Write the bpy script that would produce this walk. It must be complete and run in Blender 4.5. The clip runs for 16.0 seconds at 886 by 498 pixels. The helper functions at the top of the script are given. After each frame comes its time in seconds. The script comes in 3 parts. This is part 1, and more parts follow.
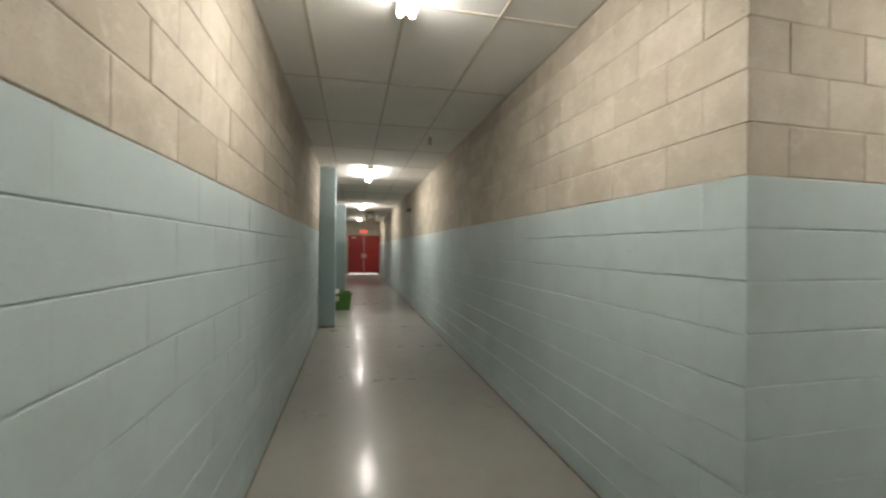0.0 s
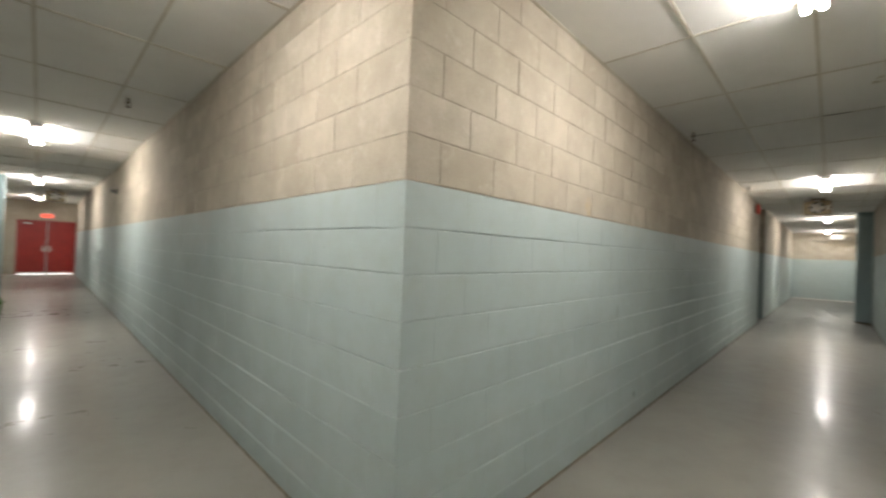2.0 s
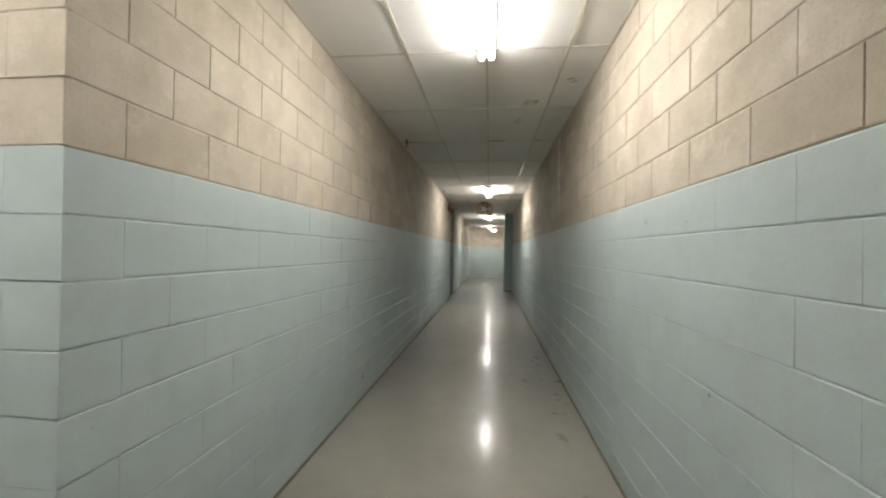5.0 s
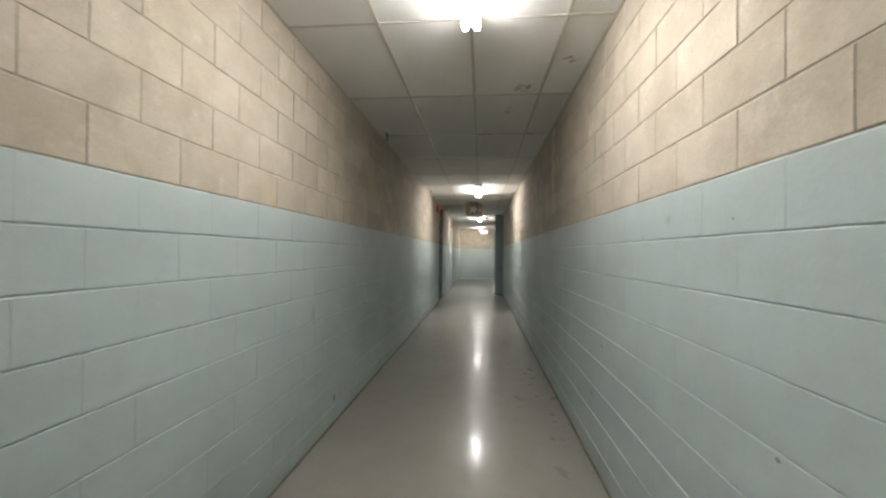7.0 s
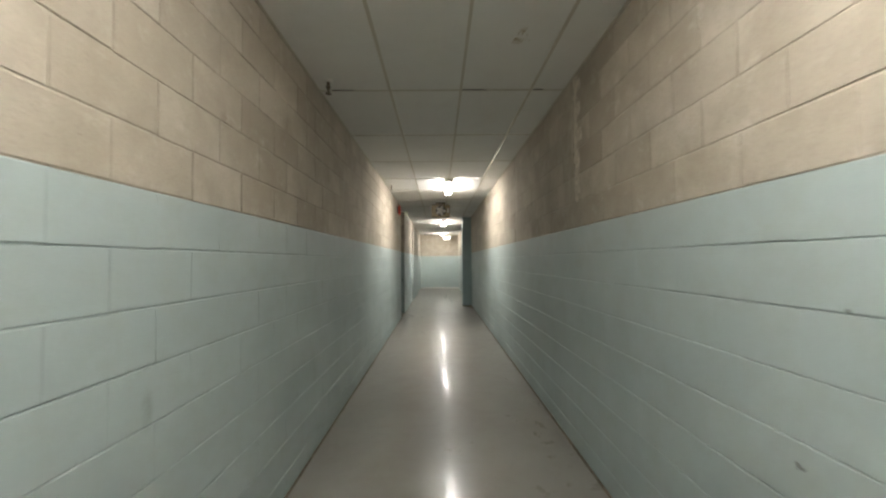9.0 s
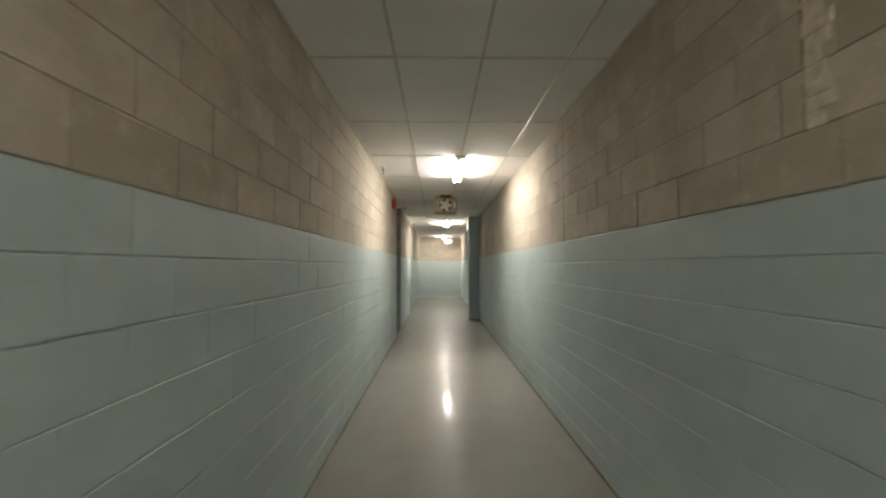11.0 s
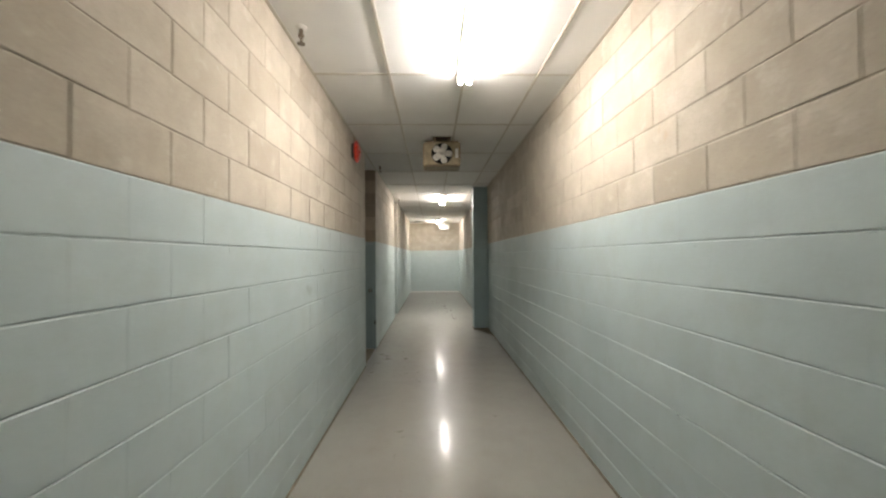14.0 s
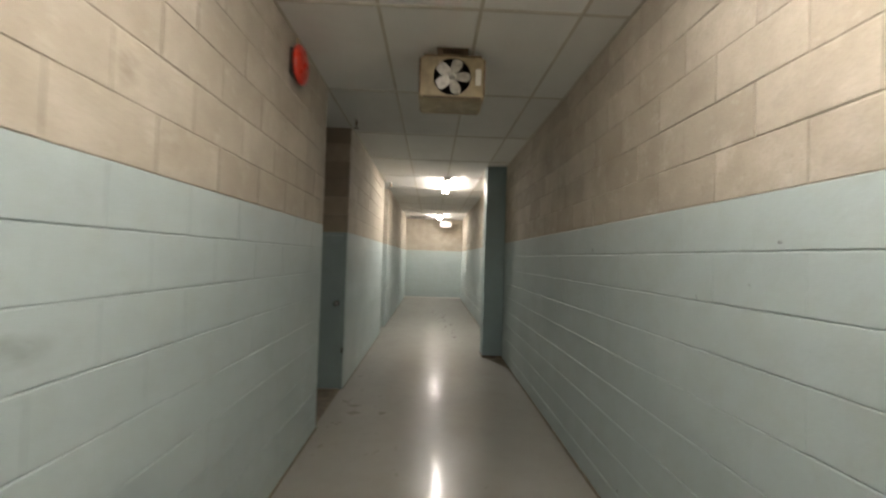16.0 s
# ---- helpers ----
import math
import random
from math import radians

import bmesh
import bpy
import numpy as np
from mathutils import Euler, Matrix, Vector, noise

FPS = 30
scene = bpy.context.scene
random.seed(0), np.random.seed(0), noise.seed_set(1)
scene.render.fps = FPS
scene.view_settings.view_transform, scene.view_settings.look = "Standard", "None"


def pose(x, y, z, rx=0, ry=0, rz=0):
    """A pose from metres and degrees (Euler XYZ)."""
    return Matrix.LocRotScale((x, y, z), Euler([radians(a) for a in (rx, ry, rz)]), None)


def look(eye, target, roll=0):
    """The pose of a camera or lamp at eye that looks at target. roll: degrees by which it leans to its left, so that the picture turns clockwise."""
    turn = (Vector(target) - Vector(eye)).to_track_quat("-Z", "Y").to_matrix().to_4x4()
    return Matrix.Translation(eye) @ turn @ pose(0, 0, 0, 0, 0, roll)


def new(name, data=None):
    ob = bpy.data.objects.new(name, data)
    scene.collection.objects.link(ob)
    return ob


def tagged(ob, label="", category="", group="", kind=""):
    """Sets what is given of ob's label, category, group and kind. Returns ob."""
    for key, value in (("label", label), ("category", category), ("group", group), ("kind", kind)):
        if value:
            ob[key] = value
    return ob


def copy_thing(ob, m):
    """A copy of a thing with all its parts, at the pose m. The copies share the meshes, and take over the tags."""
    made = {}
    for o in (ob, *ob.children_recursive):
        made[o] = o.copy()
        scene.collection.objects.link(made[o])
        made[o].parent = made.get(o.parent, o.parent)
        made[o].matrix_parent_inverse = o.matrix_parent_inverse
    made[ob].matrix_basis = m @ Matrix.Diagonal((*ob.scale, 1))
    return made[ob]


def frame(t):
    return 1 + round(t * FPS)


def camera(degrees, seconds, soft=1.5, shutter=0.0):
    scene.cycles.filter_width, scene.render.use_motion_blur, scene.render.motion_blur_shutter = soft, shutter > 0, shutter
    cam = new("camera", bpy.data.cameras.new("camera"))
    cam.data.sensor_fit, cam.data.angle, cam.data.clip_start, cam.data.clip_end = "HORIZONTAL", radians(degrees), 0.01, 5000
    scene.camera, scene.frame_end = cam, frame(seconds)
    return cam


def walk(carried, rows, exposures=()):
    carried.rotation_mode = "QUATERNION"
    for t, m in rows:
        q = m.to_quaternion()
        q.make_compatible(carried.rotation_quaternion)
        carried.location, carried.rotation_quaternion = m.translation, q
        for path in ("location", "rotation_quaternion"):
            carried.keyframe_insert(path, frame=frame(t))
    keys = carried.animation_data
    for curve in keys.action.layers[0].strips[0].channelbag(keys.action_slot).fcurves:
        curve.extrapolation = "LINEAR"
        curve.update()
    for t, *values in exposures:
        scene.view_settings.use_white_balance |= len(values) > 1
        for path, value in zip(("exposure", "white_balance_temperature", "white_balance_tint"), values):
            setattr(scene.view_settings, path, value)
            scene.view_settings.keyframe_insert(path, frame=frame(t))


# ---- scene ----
cam = camera(95.8, 16.0, soft=2.3, shutter=0.5)
PATH = [
    (0, (-1.475, -1.215, 1.484), (-1.014, 0.732, 1.482), 0.6),
    (0.5, (-1.377, -1.248, 1.468), (-0.731, 0.644, 1.488), 0.9),
    (1, (-1.271, -1.282, 1.469), (-0.401, 0.519, 1.481), 1.4),
    (1.5, (-1.158, -1.306, 1.468), (-0.007, 0.329, 1.489), 1.5),
    (2, (-1.099, -1.298, 1.471), (0.337, 0.094, 1.49), 2.1),
    (2.5, (-1.063, -1.255, 1.49), (0.59, -0.13, 1.504), 1.7),
    (3, (-1.041, -1.244, 1.489), (0.78, -0.417, 1.518), 1.5),
    (3.5, (-1.051, -1.231, 1.501), (0.871, -0.68, 1.524), 1.5),
    (4, (-1.049, -1.223, 1.485), (0.915, -0.85, 1.5), 1.4),
    (4.5, (-1.046, -1.235, 1.48), (0.937, -0.974, 1.486), 1.1),
    (7, (-0.574, -1.279, 1.503), (1.417, -1.09, 1.524), 0.6),
    (7.5, (-0.261, -1.184, 1.51), (1.738, -1.149, 1.574), -0.4),
    (8, (0.111, -1.105, 1.493), (2.111, -1.079, 1.491), -0.6),
    (8.5, (0.543, -1.071, 1.504), (2.541, -0.976, 1.532), 1.7),
    (9, (0.999, -1.007, 1.524), (2.998, -1.028, 1.582), -0.5),
    (11.5, (3.415, -0.89, 1.543), (5.413, -0.91, 1.637), 0.0),
    (12, (3.958, -0.976, 1.54), (5.954, -0.885, 1.618), 1.4),
    (12.5, (4.452, -0.932, 1.533), (6.45, -0.908, 1.626), 1.2),
    (13, (4.996, -0.965, 1.495), (6.995, -0.939, 1.556), -0.9),
    (13.5, (5.529, -0.967, 1.509), (7.528, -0.968, 1.571), 0.6),
    (14, (6.056, -0.936, 1.515), (8.055, -0.99, 1.553), -0.5),
    (14.5, (6.567, -0.973, 1.527), (8.566, -0.942, 1.587), 0.8),
    (15, (7.099, -0.938, 1.529), (9.097, -0.985, 1.577), -0.7),
    (15.5, (7.623, -0.964, 1.544), (9.621, -0.888, 1.605), 0.5),
    (16, (8.148, -0.959, 1.519), (10.146, -1.016, 1.563), 1.8),
]
EXPOSURES = [(0, 0.67, 6500, 9), (0.5, 0.71, 6500, 9), (1, 0.76, 6490, 9), (1.5, 0.85, 6480, 9.5), (2, 1.02, 6460, 10), (2.5, 1.18, 6440, 10), (3, 1.11, 6420, 10), (3.5, 1.03, 6400, 10),
             (4.5, 0.98, 6390, 10), (7, 0.86, 6270, 10), (7.5, 0.66, 6260, 10), (8, 0.58, 6290, 10), (8.5, 0.76, 6330, 9.5), (9, 1.17, 6400, 8.5), (11.5, 1.22, 6680, 9.5),
             (12, 1.16, 6660, 9.5), (12.5, 1.13, 6640, 9.5), (13, 1.18, 6600, 10), (13.5, 1.22, 6550, 11), (14, 1.24, 6500, 12), (14.5, 1.04, 6500, 12.5), (15, 0.92, 6500, 12.5),
             (15.5, 0.80, 6600, 12.5), (16, 1.03, 6680, 12)]
walk(cam, [(t, look(eye, target, roll)) for t, eye, target, roll in PATH], EXPOSURES)
# exposure only; the tubes are the only light in the place
world = bpy.data.worlds.new("world")
scene.world = world
world.use_nodes = True
world.node_tree.nodes["Background"].inputs[1].default_value = 0.0

TUBE_POWER = 60.0
CEIL, PAINT, COURSE, BLOCK = 2.972, 1.777, 0.2032, 0.4064
WB, WA = 2.097, 2.072          # widths of the long corridor (along x) and the side corridor (along y)
END_B, END_A = 23.26, 21.6
TURN_A = Matrix.Rotation(radians(-0.65), 4, "Z")   # the side corridor is not quite square to the long one


# ---- materials ----
class Nodes:
    def __init__(self, name):
        self.mat = bpy.data.materials.new(name)
        self.mat.use_nodes = True
        self.tree = self.mat.node_tree
        self.bsdf = self.tree.nodes["Principled BSDF"]

    def add(self, kind, **values):
        n = self.tree.nodes.new(kind)
        for key, value in values.items():
            if key == "operation":
                n.operation = value
            elif key == "blend":
                n.data_type, n.blend_type = "RGBA", value
            else:
                n.inputs[key.replace("_", " ")].default_value = value
        return n

    def link(self, a, b):
        self.tree.links.new(a, b)

    def coords(self):
        return self.add("ShaderNodeNewGeometry").outputs["Position"]

    def noise(self, scale, detail=4.0, rough=0.55, stretch=None):
        n = self.add("ShaderNodeTexNoise", Scale=scale, Detail=detail, Roughness=rough)
        src = self.coords()
        if stretch:
            m = self.add("ShaderNodeMapping", Scale=stretch)
            self.link(src, m.inputs["Vector"])
            src = m.outputs["Vector"]
        self.link(src, n.inputs["Vector"])
        return n.outputs["Fac"]

    def ramp(self, fac, lo, hi, a=0.0, b=1.0):
        n = self.add("ShaderNodeMapRange", From_Min=lo, From_Max=hi, To_Min=a, To_Max=b)
        self.link(fac, n.inputs["Value"])
        return n.outputs["Result"]

    def maths(self, op, a, b):
        n = self.add("ShaderNodeMath", operation=op)
        for i, v in enumerate((a, b)):
            if isinstance(v, (int, float)):
                n.inputs[i].default_value = v
            else:
                self.link(v, n.inputs[i])
        return n.outputs[0]

    def mix(self, fac, a, b, blend="MIX"):
        n = self.add("ShaderNodeMix", blend=blend)
        for i, v in ((0, fac), (6, a), (7, b)):
            if isinstance(v, (int, float)):
                n.inputs[i].default_value = v
            elif isinstance(v, tuple):
                n.inputs[i].default_value = (*v, 1)
            else:
                self.link(v, n.inputs[i])
        return n.outputs[2]

    def piece_random(self):
        ob = self.add("ShaderNodeObjectInfo").outputs["Random"]
        isl = self.add("ShaderNodeNewGeometry").outputs["Random Per Island"]
        return self.maths("FRACT", self.maths("ADD", ob, self.maths("MULTIPLY", isl, 7.31)), 0)

    def bump(self, height, strength, distance):
        n = self.add("ShaderNodeBump", Strength=strength, Distance=distance)
        self.link(height, n.inputs["Height"])
        self.link(n.outputs["Normal"], self.bsdf.inputs["Normal"])

    def finish(self, colour, rough, metal=0.0, spec=0.5):
        for key, v in (("Base Color", colour), ("Roughness", rough), ("Metallic", metal), ("Specular IOR Level", spec)):
            s = self.bsdf.inputs[key]
            if isinstance(v, tuple):
                s.default_value = (*v, 1)
            elif isinstance(v, (int, float)):
                s.default_value = v
            else:
                self.link(v, s)
        return self.mat


def spot(n, marks, sharp=0.35):
    """How strongly the given marks (x, y, z, radius, how much longer they are upright) show at a place."""
    total = None
    for x, y, z, rad, tall in marks:
        m = n.add("ShaderNodeMapping", Location=(-x, -y, -z / tall), Scale=(1, 1, 1 / tall))
        n.link(n.coords(), m.inputs["Vector"])
        d = n.add("ShaderNodeVectorMath", operation="LENGTH")
        n.link(m.outputs["Vector"], d.inputs[0])
        one = n.ramp(d.outputs["Value"], rad * sharp, rad, 1, 0)
        total = one if total is None else n.maths("MAXIMUM", total, one)
    return total


def make_blue_paint(name, colour):
    n = Nodes(name)
    r = n.piece_random()
    c = n.mix(n.ramp(r, 0, 1), tuple(v * 0.985 for v in colour), tuple(v * 1.015 for v in colour))
    cloud = n.noise(1.7, 3)
    c = n.mix(n.ramp(cloud, 0.35, 0.7, 0, 0.4), c, tuple(v * 0.84 for v in colour))
    blotch = n.noise(6.5, 6, 0.68)
    c = n.mix(n.ramp(blotch, 0.46, 0.7, 0, 0.5), c, (colour[0] * 0.9, colour[1] * 0.86, colour[2] * 0.80))
    scuff = n.noise(9.0, 6, 0.7, (1, 1, 2.4))
    c = n.mix(n.ramp(scuff, 0.66, 0.78, 0, 0.35), c, (0.27, 0.30, 0.28))
    chip = n.noise(14, 3, 0.5)
    c = n.mix(n.ramp(chip, 0.765, 0.785, 0, 0.8), c, (0.12, 0.12, 0.11))
    smear = n.maths("MULTIPLY", spot(n, ((9.13, 0, 1.265, 0.09, 0.5), (9.09, 0, 1.29, 0.05, 0.6), (2.40, 0, 1.016, 0.035, 2.5), (1.27, -WB, 1.663, 0.035, 0.8))), n.ramp(n.noise(30, 5, 0.7), 0.3, 0.6))
    c = n.mix(n.maths("MULTIPLY", smear, 0.55), c, (0.22, 0.23, 0.21))
    nick = spot(n, ((0.615, -WB, 0.943, 0.013, 0.7), (2.06, -WB, 1.379, 0.011, 0.8), (2.87, 0, 0.217, 0.03, 1.2)), 0.6)
    c = n.mix(n.maths("MULTIPLY", nick, 0.65), c, (0.07, 0.07, 0.06))
    grain = n.noise(160, 3)
    pits = n.noise(55, 4, 0.65)
    n.bump(n.maths("ADD", n.maths("MULTIPLY", grain, 0.4), pits), 0.28, 0.003)
    return n.finish(c, n.ramp(cloud, 0.3, 0.7, 0.42, 0.58), 0, 0.45)


def make_block(name, a, b, c2):
    n = Nodes(name)
    r = n.piece_random()
    c = n.mix(n.ramp(r, 0.1, 0.9), a, b)
    r2 = n.maths("FRACT", n.maths("MULTIPLY", r, 13.7), 0)
    c = n.mix(n.ramp(r2, 0.75, 1.0, 0, 0.55), c, c2)
    cloud = n.noise(3.4, 6, 0.65)
    c = n.mix(n.ramp(cloud, 0.38, 0.66, 0, 0.75), c, c2)
    pale = n.noise(7.5, 6, 0.7)
    c = n.mix(n.ramp(pale, 0.55, 0.72, 0, 0.5), c, (0.60, 0.56, 0.49))
    speck = n.noise(95, 4, 0.7)
    c = n.mix(n.ramp(speck, 0.5, 0.72, 0, 0.35), c, tuple(v * 0.62 for v in a))
    stain = n.noise(2.3, 6, 0.7, (1, 1, 0.5))
    c = n.mix(n.ramp(stain, 0.69, 0.77, 0, 0.5), c, (0.45, 0.27, 0.12))
    rust = n.maths("MULTIPLY", spot(n, ((1.77, 0, 1.85, 0.07, 1.3), (1.79, 0, 1.80, 0.035, 2.0))), n.ramp(n.noise(24, 5, 0.7), 0.3, 0.62))
    c = n.mix(n.maths("MULTIPLY", rust, 0.55), c, (0.47, 0.33, 0.14))
    grime = n.maths("MULTIPLY", spot(n, ((9.41, 0, 2.08, 0.06, 1.3), (2.9, 0, 2.2, 0.07, 0.6))), n.ramp(n.noise(28, 5, 0.7), 0.35, 0.6))
    c = n.mix(n.maths("MULTIPLY", grime, 0.5), c, (0.20, 0.17, 0.12))
    hole = n.noise(21, 3, 0.5)
    c = n.mix(n.ramp(hole, 0.755, 0.775, 0, 0.7), c, (0.16, 0.135, 0.10))
    n.bump(n.maths("ADD", n.maths("MULTIPLY", speck, 0.6), n.maths("MULTIPLY", pale, 2.2)), 0.4, 0.004)
    return n.finish(c, 0.9, 0, 0.25)


def make_plain(name, colour, rough, metal=0.0, vary=0.12, scale=12, bump=0.0, emit=0.0):
    n = Nodes(name)
    f = n.noise(scale, 5)
    c = n.mix(n.ramp(f, 0.3, 0.7), tuple(v * (1 - vary) for v in colour), tuple(min(1, v * (1 + vary)) for v in colour))
    if bump:
        n.bump(n.noise(scale * 8, 3), bump, 0.002)
    if emit:
        n.bsdf.inputs["Emission Color"].default_value = (*colour, 1)
        n.bsdf.inputs["Emission Strength"].default_value = emit
    return n.finish(c, n.ramp(n.noise(scale * 2.3, 3), 0.3, 0.7, max(0.02, rough - 0.06), rough + 0.06), metal)


def make_floor():
    n = Nodes("sealed_concrete_floor")
    cloud = n.noise(0.9, 6, 0.6)
    c = n.mix(n.ramp(cloud, 0.3, 0.7), (0.246, 0.235, 0.207), (0.288, 0.275, 0.244))
    patch = n.noise(3.1, 5, 0.65)
    c = n.mix(n.ramp(patch, 0.48, 0.7, 0, 0.35), c, (0.218, 0.208, 0.178))
    fleck = n.noise(120, 3, 0.6)
    c = n.mix(n.ramp(fleck, 0.50, 0.70, 0, 0.2), c, (0.19, 0.175, 0.15))
    dirt = n.noise(5.0, 7, 0.72)
    c = n.mix(n.ramp(dirt, 0.50, 0.85, 0, 0.22), c, (0.18, 0.165, 0.135))
    worn = n.noise(0.55, 4, 0.6, (0.35, 1.6, 1))
    rough = n.maths("ADD", n.ramp(worn, 0.35, 0.65, -0.02, 0.03), n.ramp(dirt, 0.30, 0.80, 0.165, 0.265))
    relief = n.maths("ADD", n.maths("MULTIPLY", n.noise(2.2, 2), 1.1), n.maths("MULTIPLY", n.noise(34, 2, 0.5), 0.2))
    n.bump(n.maths("ADD", relief, n.maths("MULTIPLY", fleck, 0.05)), 0.12, 0.004)
    gloss = n.bsdf.inputs
    gloss["Coat Weight"].default_value, gloss["Coat IOR"].default_value = 0.26, 1.45
    n.link(n.ramp(dirt, 0.30, 0.80, 0.085, 0.18), gloss["Coat Roughness"])
    return n.finish(c, n.maths("ADD", rough, 0.10), 0, 0.2)


def make_tile():
    n = Nodes("ceiling_tile")
    r = n.piece_random()
    c = n.mix(r, (0.77, 0.76, 0.73), (0.82, 0.81, 0.78))
    dirt = n.noise(2.2, 5)
    c = n.mix(n.ramp(dirt, 0.5, 0.75, 0, 0.4), c, (0.68, 0.66, 0.62))
    # small water marks near the wall
    mark = None
    for x, y, rad in ((3.02, -1.66, 0.17), (3.54, -1.55, 0.15), (2.50, -1.93, 0.12)):
        d = n.add("ShaderNodeVectorMath", operation="DISTANCE")
        n.link(n.coords(), d.inputs[0])
        d.inputs[1].default_value = (x, y, CEIL)
        one = n.ramp(d.outputs["Value"], rad * 0.3, rad, 1, 0)
        mark = one if mark is None else n.maths("MAXIMUM", mark, one)
    blot = n.ramp(n.maths("ADD", n.noise(13, 6, 0.7), n.maths("MULTIPLY", mark, 0.22)), 0.66, 0.74, 0, 1)
    c = n.mix(n.maths("MULTIPLY", n.maths("MULTIPLY", blot, mark), 0.8), c, (0.36, 0.28, 0.15))
    pit = n.noise(140, 3, 0.7)
    c = n.mix(n.ramp(pit, 0.62, 0.72, 0, 0.35), c, (0.3, 0.29, 0.26))
    n.bump(pit, 0.35, 0.003)
    return n.finish(c, 0.92, 0, 0.2)


M_BLUE = make_blue_paint("blue_green_wall_paint", (0.415, 0.486, 0.479))
M_COLUMN = make_blue_paint("column_paint", (0.30, 0.39, 0.40))
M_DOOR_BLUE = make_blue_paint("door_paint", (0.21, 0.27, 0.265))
M_BEIGE = make_block("bare_concrete_block", (0.425, 0.375, 0.30), (0.50, 0.447, 0.365), (0.348, 0.30, 0.23))
M_MORTAR = make_plain("mortar", (0.42, 0.375, 0.30), 0.95, vary=0.4, scale=5, bump=0.5)
M_JOINT = make_plain("painted_mortar", (0.405, 0.475, 0.467), 0.6, vary=0.3, scale=14, bump=0.4)
M_FLOOR = make_floor()
M_TILE = make_tile()
M_BAR = make_plain("ceiling_grid_paint", (0.54, 0.50, 0.42), 0.38, vary=0.1, scale=4)
M_CAULK = make_plain("floor_edge_sealant", (0.17, 0.14, 0.10), 0.8, vary=0.35, scale=9, bump=0.4)
M_WHITE = make_plain("white_enamel", (0.72, 0.70, 0.66), 0.35, vary=0.06)
M_TUBE = make_plain("lamp_glass", (1.0, 0.952, 0.905), 0.3, vary=0.0, emit=TUBE_POWER)
# power lowered near the corner, raised farther off, to even out the brightness
M_TUBE_DIM = make_plain("dim_lamp_glass", (1.0, 0.952, 0.905), 0.3, vary=0.0, emit=TUBE_POWER * 0.86)
M_TUBE_BRIGHT = make_plain("bright_lamp_glass", (1.0, 0.952, 0.905), 0.3, vary=0.0, emit=TUBE_POWER * 1.25)
M_GREY = make_plain("grey_sign_plastic", (0.45, 0.44, 0.41), 0.5, vary=0.05)
M_BLACK = make_plain("black_metal", (0.05, 0.043, 0.036), 0.45)
M_KNOB = make_plain("worn_knob_metal", (0.34, 0.33, 0.31), 0.22, 0.9)
# yellow of the added strip imitates lamplight glinting on a ceiling rail
M_GLINT = make_plain("yellow_glint_strip", (0.42, 0.36, 0.23), 0.3, 0.1, vary=0.1, scale=6)
M_CRACK = make_plain("open_joint", (0.10, 0.085, 0.06), 0.9, vary=0.3, scale=14)
M_BRONZE = make_plain("dull_bronze", (0.16, 0.125, 0.09), 0.45, 0.5)
M_PATCH = make_plain("rough_patch_mortar", (0.55, 0.50, 0.41), 0.95, vary=0.25, scale=25, bump=0.8)
M_SOCKET = make_plain("lampholder_plastic", (0.7, 0.68, 0.62), 0.5)
M_CREAM = make_plain("cream_enamel", (0.33, 0.265, 0.165), 0.5, vary=0.35, scale=9)
M_BLADE = make_plain("dusty_aluminium", (0.52, 0.50, 0.46), 0.45, 0.5, vary=0.35, scale=22)
M_RIM = make_plain("worn_brown_enamel", (0.17, 0.115, 0.06), 0.45, vary=0.35, scale=14)
M_RUST = make_plain("rusty_bracket", (0.13, 0.09, 0.055), 0.75, vary=0.3)
M_BROWN = make_plain("dark_brown_block", (0.21, 0.165, 0.115), 0.6, vary=0.15, scale=5)
M_TAN = make_plain("tan_block", (0.29, 0.235, 0.165), 0.6, vary=0.15, scale=5)
M_DARK = make_plain("dark_inside", (0.03, 0.03, 0.03), 0.8)
M_LABEL = make_plain("paper_label", (0.7, 0.69, 0.64), 0.6, vary=0.05)
M_RED = make_plain("red_bell_enamel", (0.55, 0.035, 0.015), 0.3, vary=0.08)
M_REDDOOR = make_plain("red_door_paint", (0.27, 0.014, 0.011), 0.42, vary=0.15, scale=3)
M_FRAME = make_plain("door_frame_paint", (0.30, 0.35, 0.34), 0.5)
M_STEEL = make_plain("stainless_steel", (0.6, 0.58, 0.54), 0.3, 0.9)
M_GREEN = make_plain("green_plastic", (0.04, 0.13, 0.012), 0.4, vary=0.12)
M_CARD = make_plain("cardboard", (0.5, 0.42, 0.32), 0.85)
M_EXIT = make_plain("exit_sign_face", (0.9, 0.10, 0.06), 0.4, vary=0.0, emit=0.4)
M_DAYLINE = make_plain("lit_gap", (1.0, 0.98, 0.94), 0.5, vary=0.0, emit=0.8)


# ---- mesh helpers ----
def box_into(bm, lo, hi, bevel=0.0, segments=1, m=None):
    size = [b - a for a, b in zip(lo, hi)]
    mid = [(a + b) / 2 for a, b in zip(lo, hi)]
    made = bmesh.ops.create_cube(bm, size=1, matrix=Matrix.LocRotScale(mid, None, size))["verts"]
    if bevel:
        edges = list({e for v in made for e in v.link_edges})
        made = bmesh.ops.bevel(bm, geom=edges, offset=bevel, segments=segments, affect="EDGES", profile=0.5)["verts"]
    if m is not None:
        bmesh.ops.transform(bm, matrix=m, verts=list({v for v in made}))
    return made


